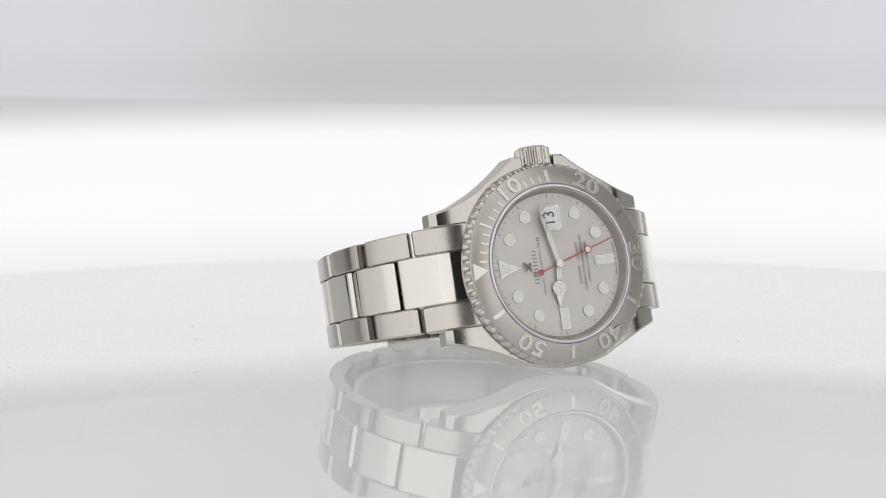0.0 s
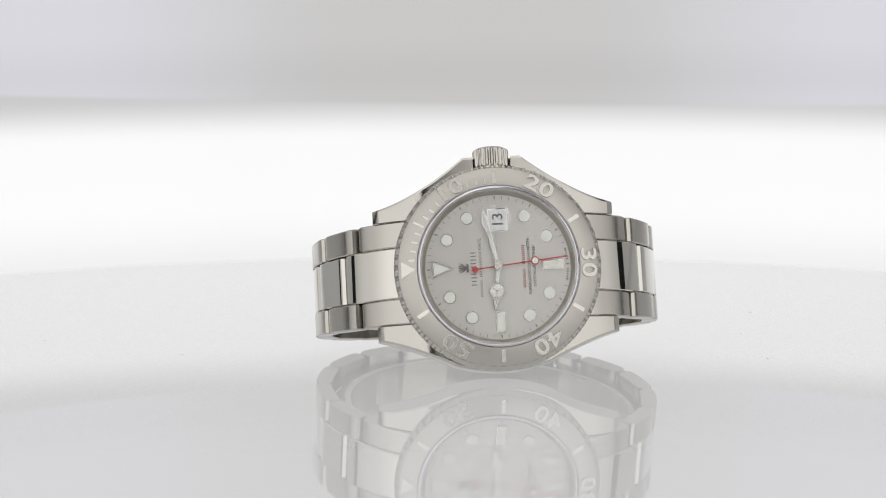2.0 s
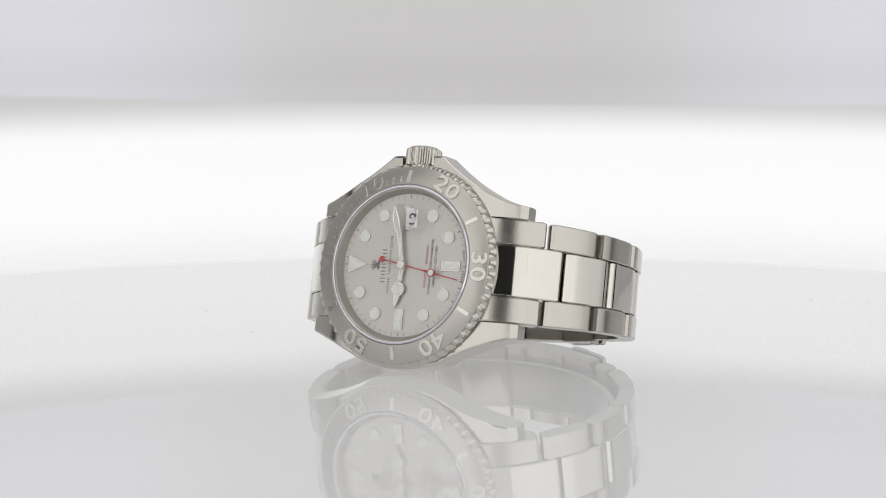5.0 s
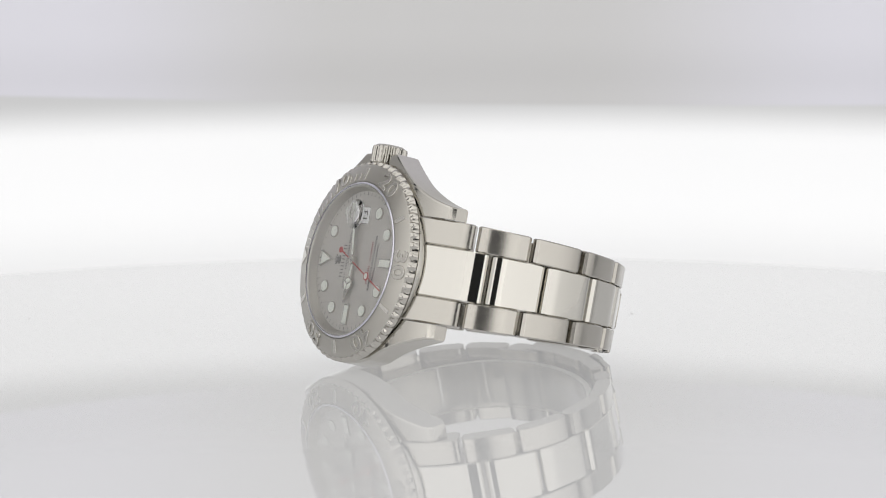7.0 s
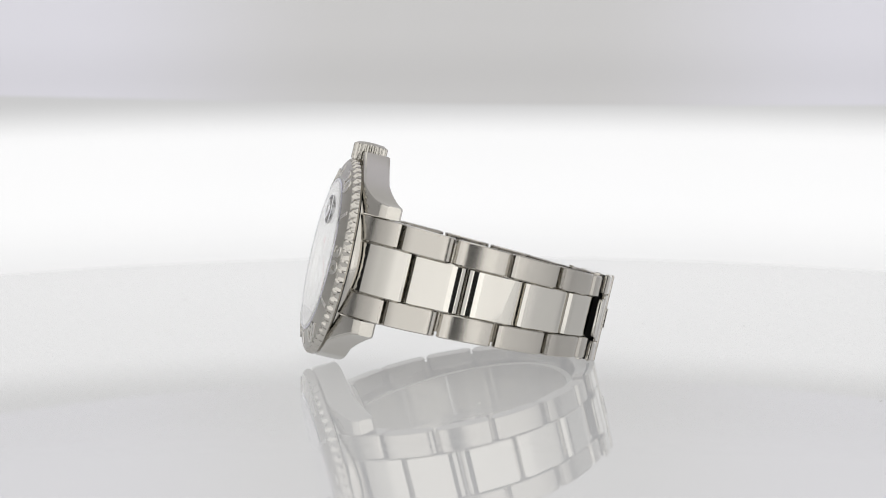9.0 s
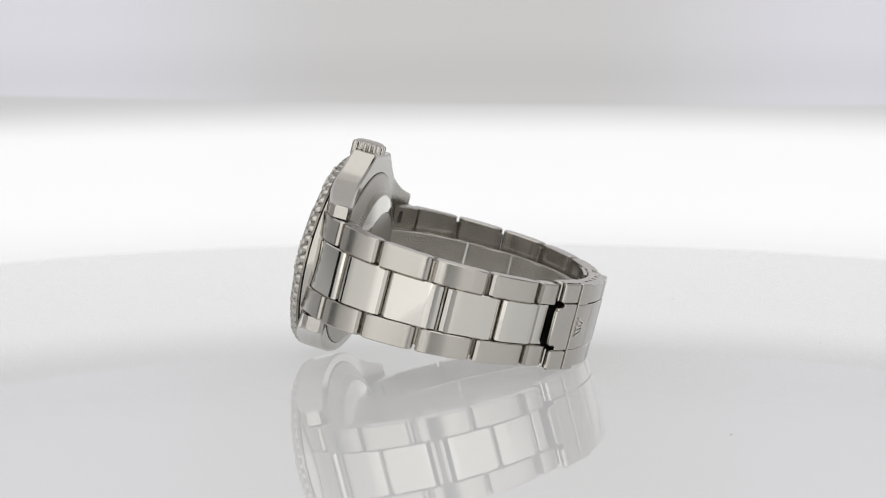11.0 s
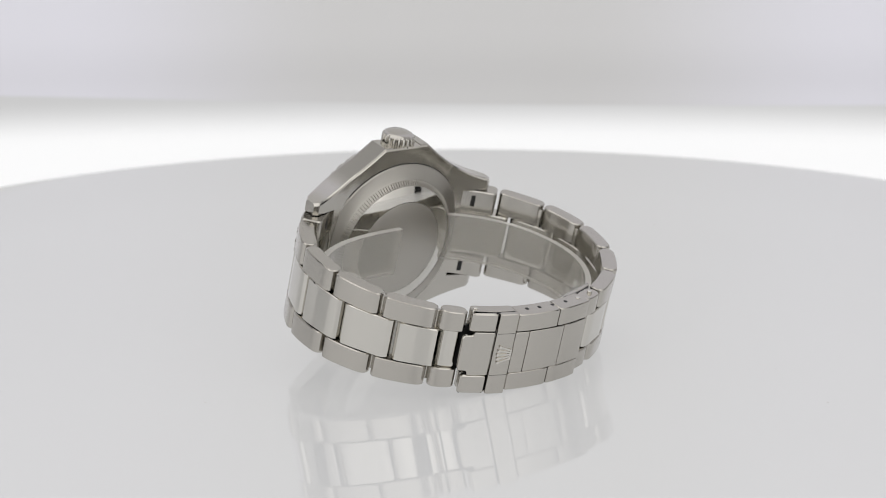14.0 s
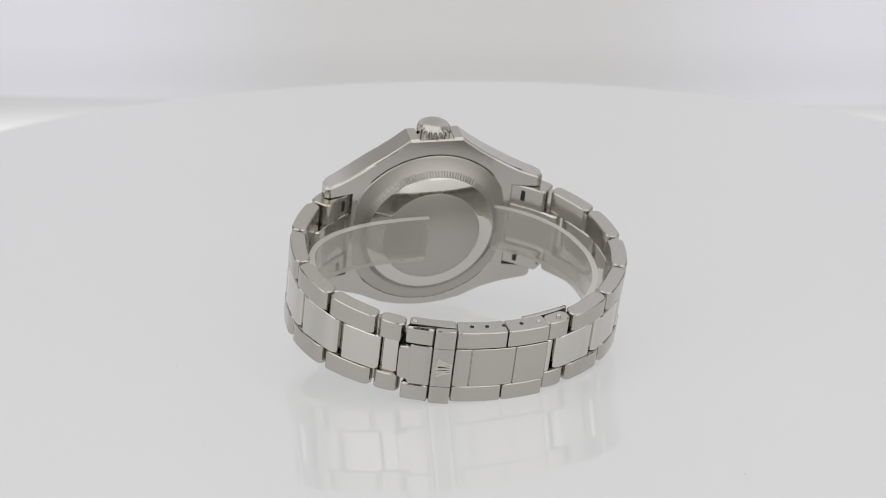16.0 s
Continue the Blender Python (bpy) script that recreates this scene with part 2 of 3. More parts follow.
def lettering(text, size, m, height=0.05, spread=1.0, bold=0.0, soft_edge=0.0):
    """Built-in font as a mesh, centred, in millimetres, placed by m."""
    c = bpy.data.curves.new("lettering", "FONT")
    c.body, c.size, c.align_x, c.align_y = text, size, "CENTER", "CENTER"
    c.space_character, c.extrude, c.offset, c.resolution_u = spread, height / 2, bold, 3
    c.bevel_depth, c.bevel_resolution = soft_edge, 1
    ob = new("lettering", c)
    bpy.context.view_layer.update()
    me = bpy.data.meshes.new_from_object(ob.evaluated_get(bpy.context.evaluated_depsgraph_get()))
    bpy.data.objects.remove(ob)
    bpy.data.curves.remove(c)
    bm = bmesh.new()
    bm.from_mesh(me)
    bpy.data.meshes.remove(me)
    bmesh.ops.transform(bm, matrix=m, verts=bm.verts)
    return mm(bm)


def empty(name):
    ob = new(name)
    ob.empty_display_size = 0.01
    return ob

# ---- the light tent ----
TENT_R, EDGE_Z, TENT_TOP, FLOOR_Z, FRONT_Y = 0.231, 0.0415, 0.62, -0.16, -0.70


def tent_line(n=48):
    """Plan of the curved wall: a half round behind the turntable."""
    a0 = radians(4)
    angles = [a0 + (math.pi - 2 * a0) * k / n for k in range(n + 1)]
    return [(TENT_R * math.cos(a), TENT_R * math.sin(a)) for a in angles]


def tent_wall(name, z0, z1, material, label, grow=0.0, thick=0.004):
    rings = []
    for x, y in tent_line():
        k = 1 + grow / TENT_R
        o = 1 + (grow + thick) / TENT_R
        yo, yi = (y * o if y > 0 else y), (y * k if y > 0 else y)
        # the edge between the two bands sags a little in the middle
        sag = 0.17 * min(abs(x), 0.15) ** 2 - 0.010 * max(-0.15, min(0.15, x)) - 0.001
        a, b = (z0, z1 + sag) if z0 < 0 else (z0 + sag, z1)
        rings.append([(x * k, yi, a), (x * k, yi, b), (x * o, yo, b), (x * o, yo, a)])
    ob = part(name, loft(rings), material, None, smooth=0.6)
    return tagged(ob, label, "backdrop", kind="structure")


tent_wall("backdrop_lower", FLOOR_Z, EDGE_Z + 0.003, G_LOW, "bright white lower band of the curved backdrop, its glow and fades painted in", 0.0004)
tent_wall("backdrop_upper", EDGE_Z, TENT_TOP, G_HIGH, "pale grey upper band of the curved studio backdrop, glow and lilac sides painted in")


def slab(name, x0, x1, y0, y1, z0, z1, material, label, category):
    bm = bmesh.new()
    bmesh.ops.create_cube(bm, size=1)
    for v in bm.verts:
        v.co = ((x0 + x1) / 2 + v.co.x * (x1 - x0), (y0 + y1) / 2 + v.co.y * (y1 - y0), (z0 + z1) / 2 + v.co.z * (z1 - z0))
    bmesh.ops.bevel(bm, geom=bm.edges, offset=0.0008, segments=1, affect="EDGES")
    return tagged(part(name, bm, material, None), label, category, kind="structure")


slab("floor", -0.30, 0.30, FRONT_Y - 0.2, 0.30, FLOOR_Z - 0.01, FLOOR_Z, M_FABRIC, "white floor of the light tent", "floor")
# ceiling, sides and front: unseen glowing panels, added for light
slab("ceiling", -0.30, 0.30, FRONT_Y - 0.2, 0.30, TENT_TOP + 0.001, TENT_TOP + 0.011, G_TOP, "unseen glowing ceiling panel added to light the watch", "ceiling")
slab("glow_panel_east", TENT_R, TENT_R + 0.006, FRONT_Y, -0.010, FLOOR_Z + 0.001, TENT_TOP, G_FLANK, "unseen glowing side panel added to light the watch", "panel")
slab("glow_panel_west", -TENT_R - 0.006, -TENT_R, FRONT_Y, -0.010, FLOOR_Z + 0.001, TENT_TOP, G_FLANK, "unseen glowing side panel added to light the watch", "panel")
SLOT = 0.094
slab("glow_panel_front", SLOT, TENT_R - 0.002, FRONT_Y, FRONT_Y + 0.006, FLOOR_Z + 0.001, TENT_TOP, G_SIDE, "unseen glowing front panel added to light the watch", "panel")
slab("glow_panel_front_2", -TENT_R + 0.002, -SLOT, FRONT_Y, FRONT_Y + 0.006, FLOOR_Z + 0.001, TENT_TOP, G_SIDE, "unseen glowing front panel added to light the watch", "panel")
# unseen dark screens, added so that the steel reflects black through the gaps
slab("dark_screen_back", -0.29, 0.29, FRONT_Y - 0.19, FRONT_Y - 0.18, FLOOR_Z + 0.001, TENT_TOP, M_DARK_SCREEN, "unseen dark screen added for the black band reflected in the steel", "panel")

slab("dark_screen_east", 0.28, 0.29, FRONT_Y - 0.179, 0.29, FLOOR_Z + 0.001, TENT_TOP, M_DARK_SCREEN, "unseen dark screen added around the panels for dark reflections", "panel")
slab("dark_screen_west", -0.29, -0.28, FRONT_Y - 0.179, 0.29, FLOOR_Z + 0.001, TENT_TOP, M_DARK_SCREEN, "unseen dark screen added around the panels for dark reflections", "panel")
slab("dark_screen_north", -0.279, 0.279, 0.28, 0.29, FLOOR_Z + 0.001, TENT_TOP, M_DARK_SCREEN, "unseen dark screen added around the panels for dark reflections", "panel")

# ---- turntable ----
turntable = tagged(empty("turntable"), "round glossy white acrylic turntable plate with a glow put in", "turntable")


def disc_ring(r, z, n=180):
    return [(r * math.cos(2 * math.pi * k / n), r * math.sin(2 * math.pi * k / n), z) for k in range(n)]


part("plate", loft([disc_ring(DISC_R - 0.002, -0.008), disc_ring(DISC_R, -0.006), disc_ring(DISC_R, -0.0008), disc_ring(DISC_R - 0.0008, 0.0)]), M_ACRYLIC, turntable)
part("hub", loft([disc_ring(0.05, -0.035, 64), disc_ring(0.055, -0.0082, 64)]), M_FABRIC, turntable)

# ---- watch ----
watch = tagged(empty("wristwatch"), "steel wristwatch with silver dial and closed bracelet lying sideways", "watch")

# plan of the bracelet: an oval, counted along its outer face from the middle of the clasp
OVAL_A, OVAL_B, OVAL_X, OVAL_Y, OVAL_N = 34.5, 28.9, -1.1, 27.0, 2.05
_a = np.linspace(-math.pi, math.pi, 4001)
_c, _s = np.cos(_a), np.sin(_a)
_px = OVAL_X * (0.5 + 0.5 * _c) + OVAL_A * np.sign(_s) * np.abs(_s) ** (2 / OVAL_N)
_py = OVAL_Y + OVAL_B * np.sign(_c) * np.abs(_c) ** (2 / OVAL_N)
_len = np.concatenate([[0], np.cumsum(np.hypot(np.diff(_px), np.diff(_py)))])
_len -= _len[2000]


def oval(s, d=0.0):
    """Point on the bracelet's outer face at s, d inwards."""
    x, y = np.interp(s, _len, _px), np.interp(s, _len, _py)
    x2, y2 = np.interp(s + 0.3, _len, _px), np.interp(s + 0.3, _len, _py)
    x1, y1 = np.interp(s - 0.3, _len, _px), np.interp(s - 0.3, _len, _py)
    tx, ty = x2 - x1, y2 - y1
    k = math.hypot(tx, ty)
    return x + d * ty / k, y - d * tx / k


def half_width(s):
    return float(np.interp(abs(s), [0, 15, 71, 85], [7.9, 8.0, 9.9, 9.9]))


def rounded(s0, s1, d0, d1, r, steps=3, bulge=0.0):
    """Side outline of a link in (s, depth), corners rounded, the outer face slightly crowned."""
    pts = []
    r = min(r, (s1 - s0) / 2.05, (d1 - d0) / 2.05)
    for cs, cd, a0 in ((s0 + r, d0 + r, 180), (s1 - r, d0 + r, 270), (s1 - r, d1 - r, 0), (s0 + r, d1 - r, 90)):
        for k in range(steps + 1):
            a = radians(a0 + 90 * k / steps)
            pts.append((cs + r * math.cos(a), cd + r * math.sin(a)))
        if a0 in (180, 0):
            lo, hi, d = (s0 + r, s1 - r, d0) if a0 == 180 else (s1 - r, s0 + r, d1)
            for k in range(1, 5):
                u = k / 5
                pts.append((lo + (hi - lo) * u, d - (bulge * math.sin(math.pi * u) if a0 == 180 else 0)))
    return pts


def block(s, d, mid, length):
    """The same place on a straight piece laid against the oval at mid."""
    (x0, y0), (xa, ya), (xb, yb) = oval(mid, d), oval(mid - 0.5, d), oval(mid + 0.5, d)
    (xi, yi) = oval(mid, d + 1.0)
    tx, ty = xb - xa, yb - ya
    k = math.hypot(tx, ty)
    sink = length * length / (8 * 31.0) * 0.55
    return x0 + (s - mid) * tx / k + sink * (xi - x0), y0 + (s - mid) * ty / k + sink * (yi - y0)


def link_mesh(s0, s1, zlow, zhigh, d0=0.0, d1=3.0, r=1.2, bevel=0.25, bulge=0.12, flat=0.0):
    """A bracelet piece between s0 and s1; zlow and zhigh are shares of the half width, or plain numbers in a tuple."""
    pts = rounded(s0, s1, d0, d1, r, bulge=bulge)
    cs, cd = (s0 + s1) / 2, (d0 + d1) / 2

    def z_of(v, s):
        lift = 0.5 * float(np.interp(abs(s), [0, 20, 65], [1, 0.9, 0]))
        return lift + (v[0] if isinstance(v, tuple) else v * half_width(s))

    rings = []
    for which, inset, off in ((0, 1, 0), (0, 0, 1), (1, 0, -1), (1, 1, 0)):
        ring = []
        for s, d in pts:
            if inset:
                s += bevel * (1 if s < cs else -1) * min(1, abs(s - cs) / 0.5)
                d += bevel * (1 if d < cd else -1)
            x, y = oval(s, d)
            if flat:
                bx, by = block(s, d, cs, s1 - s0)
                x, y = x + flat * (bx - x), y + flat * (by - y)
            z = z_of(zhigh if which else zlow, s) + off * bevel
            ring.append((x, y, z))
        rings.append(ring)
    return mm(loft(rings))


E_IN = 0.485
bracelet = part("bracelet", link_mesh(-13.5, 13.5, -0.55, 0.55, 2.2, 2.9, 0.3, 0.1), M_SATIN, watch, "folding blade under the clasp")
lo6 = [(18.9, 24.3), (25.0, 35.9), (36.6, 47.5), (48.2, 59.1), (59.8, 70.5)]
lo12 = [(10.3, 15.9), (16.6, 26.8), (27.5, 37.7), (38.4, 48.6), (49.3, 59.5), (60.2, 70.5)]
for sign, spans in ((1, lo6), (-1, lo12)):
    for k, (a, b) in enumerate(spans):
        s0, s1 = (a, b) if sign > 0 else (-b, -a)
        for zl, zh in ((E_IN + 0.012, 1.0), (-1.0, -E_IN - 0.012)):
            part("outer_link", link_mesh(s0, s1, zl, zh, 0.0, 3.2, 1.3, 0.2, 0.05, 0.3), M_BRUSH, bracelet)
        shift = -3.6 * sign
        c0, c1 = s0 + shift, s1 + shift
        if k == 0 and sign < 0:
            c1 = -10.4
        if k == 1 and sign > 0:
            c0 = 23.5
        if k or sign < 0:
            part("center_link", link_mesh(c0, c1, -E_IN, E_IN, 0.05, 3.1, 1.4, 0.2, 0.0, 0.6), M_POLISH, bracelet)
        # pin between the links
        if k:
            part("link_pin", link_mesh((s0 if sign > 0 else s1) - 1.0, (s0 if sign > 0 else s1) + 0.6, -0.9, 0.9, 1.7, 2.8, 0.5, 0.1), M_SATIN, bracelet)
    e0, e1 = (71.2, 84.0) if sign > 0 else (-84.0, -71.2)
    for zl, zh in (((5.0,), (9.95,)), ((-9.95,), (-5.0,))):
        part("end_link", link_mesh(e0, e1, zl, zh, 0.0, 4.5, 1.0), M_BRUSH, bracelet)
    # black boxes put in for the shade in the notches
    for zl, zh in (((6.4,), (8.9,)), ((-8.9,), (-6.4,))):
        n0 = 76.6 if sign > 0 else -77.4
        part("end_link_notch", link_mesh(n0, n0 + 1.2, zl, zh, 3.0, 4.58, 0.2, 0.05, 0.0), M_BLACK, bracelet)
    c0, c1 = (67.5, 84.5) if sign > 0 else (-84.5, -67.5)
    part("end_center_link", link_mesh(c0, c1, (-4.9,), (4.9,), 0.0, 4.2, 0.9), M_POLISH, bracelet)

# case: slices along x, upper and lower half


def case_edge(x, sign):
    """Half height of the case at x: crown guards above, a plain curve below."""
    if sign > 0:
        if x <= 3.6:
            return 19.6
        return 21.8 if x <= 5.6 else 12.5 + 9.3 * ((24.4 - x) / 18.8) ** 1.65
    return 20.0 - 0.0173 * x * x if x <= 9 else 12.7 + 5.9 * ((24.4 - x) / 15.4) ** 1.3


def case_mesh():
    bm = bmesh.new()
    for sign in (1, -1):
        cuts = sorted(set([0, 2, 3.6, 3.7, 5, 5.6, 5.9, 6.2, 17.19, 17.2, 22.6, 23.0, 23.25, 23.4] + [6.2 + 0.7 * k for k in range(1, 24)]))
        allx = [-x for x in cuts[::-1] if x] + list(cuts)
        rings = []
        for x in allx:
            ax = abs(x)
            zo = case_edge(ax, sign)
            zi = 10.15 if ax >= 17.2 else 0.0
            fall = max(0.0, (ax - 13.0) / 10.6)
            end = max(0.0, (ax - 22.4) / 1.0)
            yf, yb = 1.3 + 3.6 * fall ** 1.6 + 0.7 * end, 6.6 + 2.4 * fall ** 1.2 - 0.8 * end
            c = 0.45
            ring = [(x, yf, zi), (x, yf, zo - c), (x, yf + 0.13, zo - 0.13), (x, yf + c, zo), (x, yb - c, zo), (x, yb - 0.15, zo - 0.15), (x, yb, zo - 0.5), (x, yb, zi)]
            if sign > 0 and ax <= 3.6:
                # hollow for the crown, open to the front
                ring = [(x, yf, 0), (x, yf, 19.5), (x, yf + 0.1, 19.6), (x, 3.7, 19.6), (x, 3.75, 21.7), (x, yb - 0.15, 21.65), (x, yb, 21.3), (x, yb, 0)]
            rings.append([(p[0], p[1], sign * p[2]) for p in ring])
        vs = [[bm.verts.new(p) for p in r] for r in rings]
        for a, b in zip(vs, vs[1:]):
            for i in range(8):
                j = (i + 1) % 8
                f = bm.faces.new((a[i], a[j], b[j], b[i]))
                f.material_index = 1 if i in (1, 2, 3, 4) else 0
        bm.faces.new(vs[0]), bm.faces.new(vs[-1])
    return mm(bm)


case = part("case", case_mesh(), M_SATIN, watch, "steel case with lugs and crown guards", smooth=0.3)
case.data.materials.append(M_FLANK)  # flanks and their bevels
part("caseback", lathe([(17.9, 5.5), (17.9, 6.75), (17.7, 6.95), (15.2, 7.6), (14.9, 7.8)]), M_BACK, case)


def fluted(i, a, r):
    return r - (0.38 if i in (1, 2) and math.sin(a * 144) > 0 else 0.0)


part("caseback_fluting", lathe([(14.9, 7.75), (14.75, 8.05), (14.1, 8.6), (13.75, 8.7)], 1152, fluted), M_BACK, case, smooth=0.3)
part("caseback_ring", lathe([(13.75, 8.65), (13.5, 8.75), (10.7, 9.68), (10.45, 9.73)]), M_POLISH, case)
part("caseback_seam", lathe([(17.85, 6.5), (18.1, 6.5), (18.1, 6.64), (17.85, 6.64)], 96, closed=True), M_BLACK, case)
part("caseback_disc", lathe([(10.45, 9.68), (10.3, 9.76), (0.01, 9.76)], 96), M_BACK, case)

# rotating bezel
bezel = part("bezel", lathe([(15.55, -0.2), (15.55, -1.5), (15.75, -1.68), (19.05, -0.70), (19.25, -0.5), (19.25, 0.2)], 160), M_BLAST, watch, "grey sandblasted platinum bezel")


def knurl(i, a, r):
    p = (a * 60 / (2 * math.pi)) % 1.0
    depth = (0.0, 0.16, 0.62, 0.65, 0.35, 0.0, 0.0, 0.0)[i]
    g = max(0.0, math.cos((p - 0.5) * math.pi / 0.8)) if abs(p - 0.5) < 0.4 else 0.0
    return r - depth * g


part("bezel_edge", lathe([(19.1, -0.45), (19.3, -0.58), (19.7, -0.3), (19.95, 0.05), (20.0, 0.45), (20.0, 0.95), (19.7, 1.3), (17.0, 1.32)], 720, knurl), M_SATIN, bezel, "knurled polished bezel edge", smooth=0.7)
part("case_rim", lathe([(19.45, 1.56), (19.5, 2.2), (19.3, 3.6), (17.0, 3.8), (17.0, 1.56)], 96, closed=True), M_SATIN, case)
part("bezel_seam", lathe([(18.8, 1.3), (19.3, 1.34), (19.3, 1.62), (18.8, 1.64)], 96, closed=True), M_BLACK, bezel)


def bezel_height(r):
    return 1.68 - (r - 15.75) * 0.297


def bezel_mark(points, clock, name="minute_mark"):
    pts, c = turned(points, clock), turned([tuple(np.mean(points, axis=0))], clock)[0]
    rings = []
    for shrink, lift in ((0.0, -0.4), (0.0, 0.06), (0.07, 0.13)):
        ring = []
        for u, v in pts:
            k = 1 - shrink / max(0.1, math.hypot(u - c[0], v - c[1]))
            u, v = c[0] + (u - c[0]) * k, c[1] + (v - c[1]) * k
            ring.append((u, v, bezel_height(math.hypot(u, v)) + lift))
        rings.append(ring)
    bm = loft(rings)
    bmesh.ops.transform(bm, matrix=DIAL, verts=bm.verts)
    part(name, mm(bm), M_RAISED, bezel, smooth=0)


bezel_mark([(-1.75, 18.75), (1.75, 18.75), (0, 15.9)], 0, "zero_triangle")
for m in (15, 25, 35, 45, 55):
    bezel_mark(rect(-0.42, 0.42, 15.95, 18.5), 6 * m)
for m in (1, 2, 3, 4, 6, 7, 8, 11, 12, 13, 14):
    bezel_mark(rect(-0.2, 0.2, 16.0, 17.4), 6 * m)
bezel_mark(rect(-0.22, 0.22, 16.0, 18.5), 30)
for n in (10, 20, 30, 40, 50):
    place = DIAL @ Matrix.Rotation(radians(-6 * n), 4, "Z") @ Matrix.Translation((0, 17.25, bezel_height(17.25) - 0.10)) @ Matrix.Rotation(radians(-15.0), 4, "X")
    part("bezel_numeral", lettering(str(n), 4.3, place @ Matrix.Diagonal((1.34, 1.0, 1.0, 1.0)), 0.46, 1.05, 0.05, 0.09), M_NUMERAL, bezel, smooth=0)

# dial
dial = part("dial", lathe([(0.01, 0.0), (14.2, 0.0), (14.2, 0.4)], 96), M_DIAL, watch, "silver-grey dial")
part("rehaut", lathe([(14.15, 0.0), (14.0, -0.05), (14.7, -1.3), (14.75, -1.4)], 128), M_BLAST, watch)
part("crystal_gasket", lathe([(14.72, -0.9), (14.72, -1.48), (15.0, -1.66), (15.55, -1.58), (15.55, -0.9)], 128), M_BLAST, watch)
crystal = part("crystal", lathe([(0.01, -1.72), (15.1, -1.72), (15.1, -1.80), (14.7, -2.04), (0.01, -2.06)], 128), M_GLASS, watch, "clear sapphire crystal")
crystal.visible_shadow = False
# ring that carries the painted glint of the crystal's bevel
part("crystal_rim", lathe([(15.12, -1.60), (15.12, -1.84), (15.3, -1.88), (15.5, -1.70), (15.5, -1.60)], 128, closed=True), M_RIM, crystal)


def dial_part(name, points, low, high, material, parent=None, bevel=0.0):
    return part(name, prism(points, low, high, bevel), material, parent or dial, smooth=0.4)


for h in (1, 2, 4, 5, 7, 8, 10, 11):
    c = turned([(0, 11.1)], 30 * h)[0]
    rim = dial_part("hour_marker", round_points(1.24, 28, c), -0.05, 0.32, M_RAISED)
    dial_part("lume", round_points(1.08, 28, c), 0.1, 0.40, M_LUME, rim, 0.06)
rim = dial_part("hour_marker", [(-1.75, 12.75), (1.75, 12.75), (0, 8.35)], -0.05, 0.32, M_RAISED)
dial_part("lume", [(-1.25, 12.45), (1.25, 12.45), (0, 9.25)], 0.1, 0.38, M_LUME, rim)
for h in (6, 9):
    rim = dial_part("hour_marker", turned(rect(-0.95, 0.95, 8.6, 12.75), 30 * h), -0.05, 0.32, M_RAISED)
    dial_part("lume", turned(rect(-0.68, 0.68, 8.9, 12.45), 30 * h), 0.1, 0.38, M_LUME, rim)
for m in range(60):
    five = m % 5 == 0
    dial_part("minute_tick", turned(rect(-0.12 if five else -0.055, 0.12 if five else 0.055, 13.15, 13.75), 6 * m), 0.0, 0.03, M_GREY_INK)

# date window with its magnifier
part("date_window", prism(rect(7.55, 10.75, -1.8, 1.0), 0.0, 0.02), M_WHITE, dial, smooth=0)
part("date_frame", prism(rect(7.4, 10.9, -1.95, 1.15), 0.0, 0.01), M_RAISED, dial, smooth=0)
part("date_numeral", lettering("13", 2.3, DIAL @ Matrix.Translation((9.1, -0.4, 0.035)), 0.02, 1.0, 0.02), M_INK, dial, smooth=0)


def lens_mesh():
    rings, R, half = [], 6.4, 2.95
    for k in range(9):
        r = half * (1 - (k / 8)) + 0.02
        h = math.sqrt(R * R - r * r) - math.sqrt(R * R - half * half) + 0.25
        rings.append([(9.0 + r * math.cos(a), r * math.sin(a), 2.06 + h) for a in np.linspace(0, 2 * math.pi, 48, endpoint=False)])
    rings.insert(0, [(9.0 + half * math.cos(a), half * math.sin(a), 2.06) for a in np.linspace(0, 2 * math.pi, 48, endpoint=False)])
    bm = loft(rings)
    bmesh.ops.transform(bm, matrix=DIAL, verts=bm.verts)
    return mm(bm)


lens = part("date_magnifier", lens_mesh(), M_LENS, crystal, "round magnifying lens over the date", smooth=0.8)
lens.visible_shadow = False

# print on the dial: small words, bars where a maker's words stand
for text, v, size, spread in (("SUPERLATIVE CHRONOMETER", -6.0, 0.80, 1.0), ("OFFICIALLY CERTIFIED", -7.0, 0.80, 1.0)):
    part("dial_lettering", lettering(text, size, DIAL @ Matrix.Translation((-0.1, v, 0.02)), 0.02, spread, 0.008), M_INK, dial, smooth=0)
part("dial_lettering", lettering("DATE", 0.86, DIAL @ Matrix.Translation((4.55, 3.35, 0.02)), 0.02, 1.05, 0.008), M_INK, dial, smooth=0)


def print_row(u0, u1, n, v0, v1, material, share=0.62):
    """A row of small bars, one for a letter."""
    step = (u1 - u0) / n
    for k in range(n):
        part("print_bar", prism(rect(u0 + step * k, u0 + step * (k + share), v0, v1), 0.0, 0.03), material, dial, smooth=0)


print_row(-5.6, -2.3, 10, 3.1, 3.62, M_GREY_INK, 0.42)
print_row(-1.75, 3.2, 15, 3.1, 3.62, M_GREY_INK, 0.42)
print_row(-3.4, 3.5, 10, 4.25, 5.25, M_GREY_INK, 0.3)
print_row(-4.2, -0.5, 9, -5.25, -4.65, M_RED_INK, 0.42)
print_row(0.35, 4.2, 10, -5.25, -4.65, M_RED_INK, 0.42)
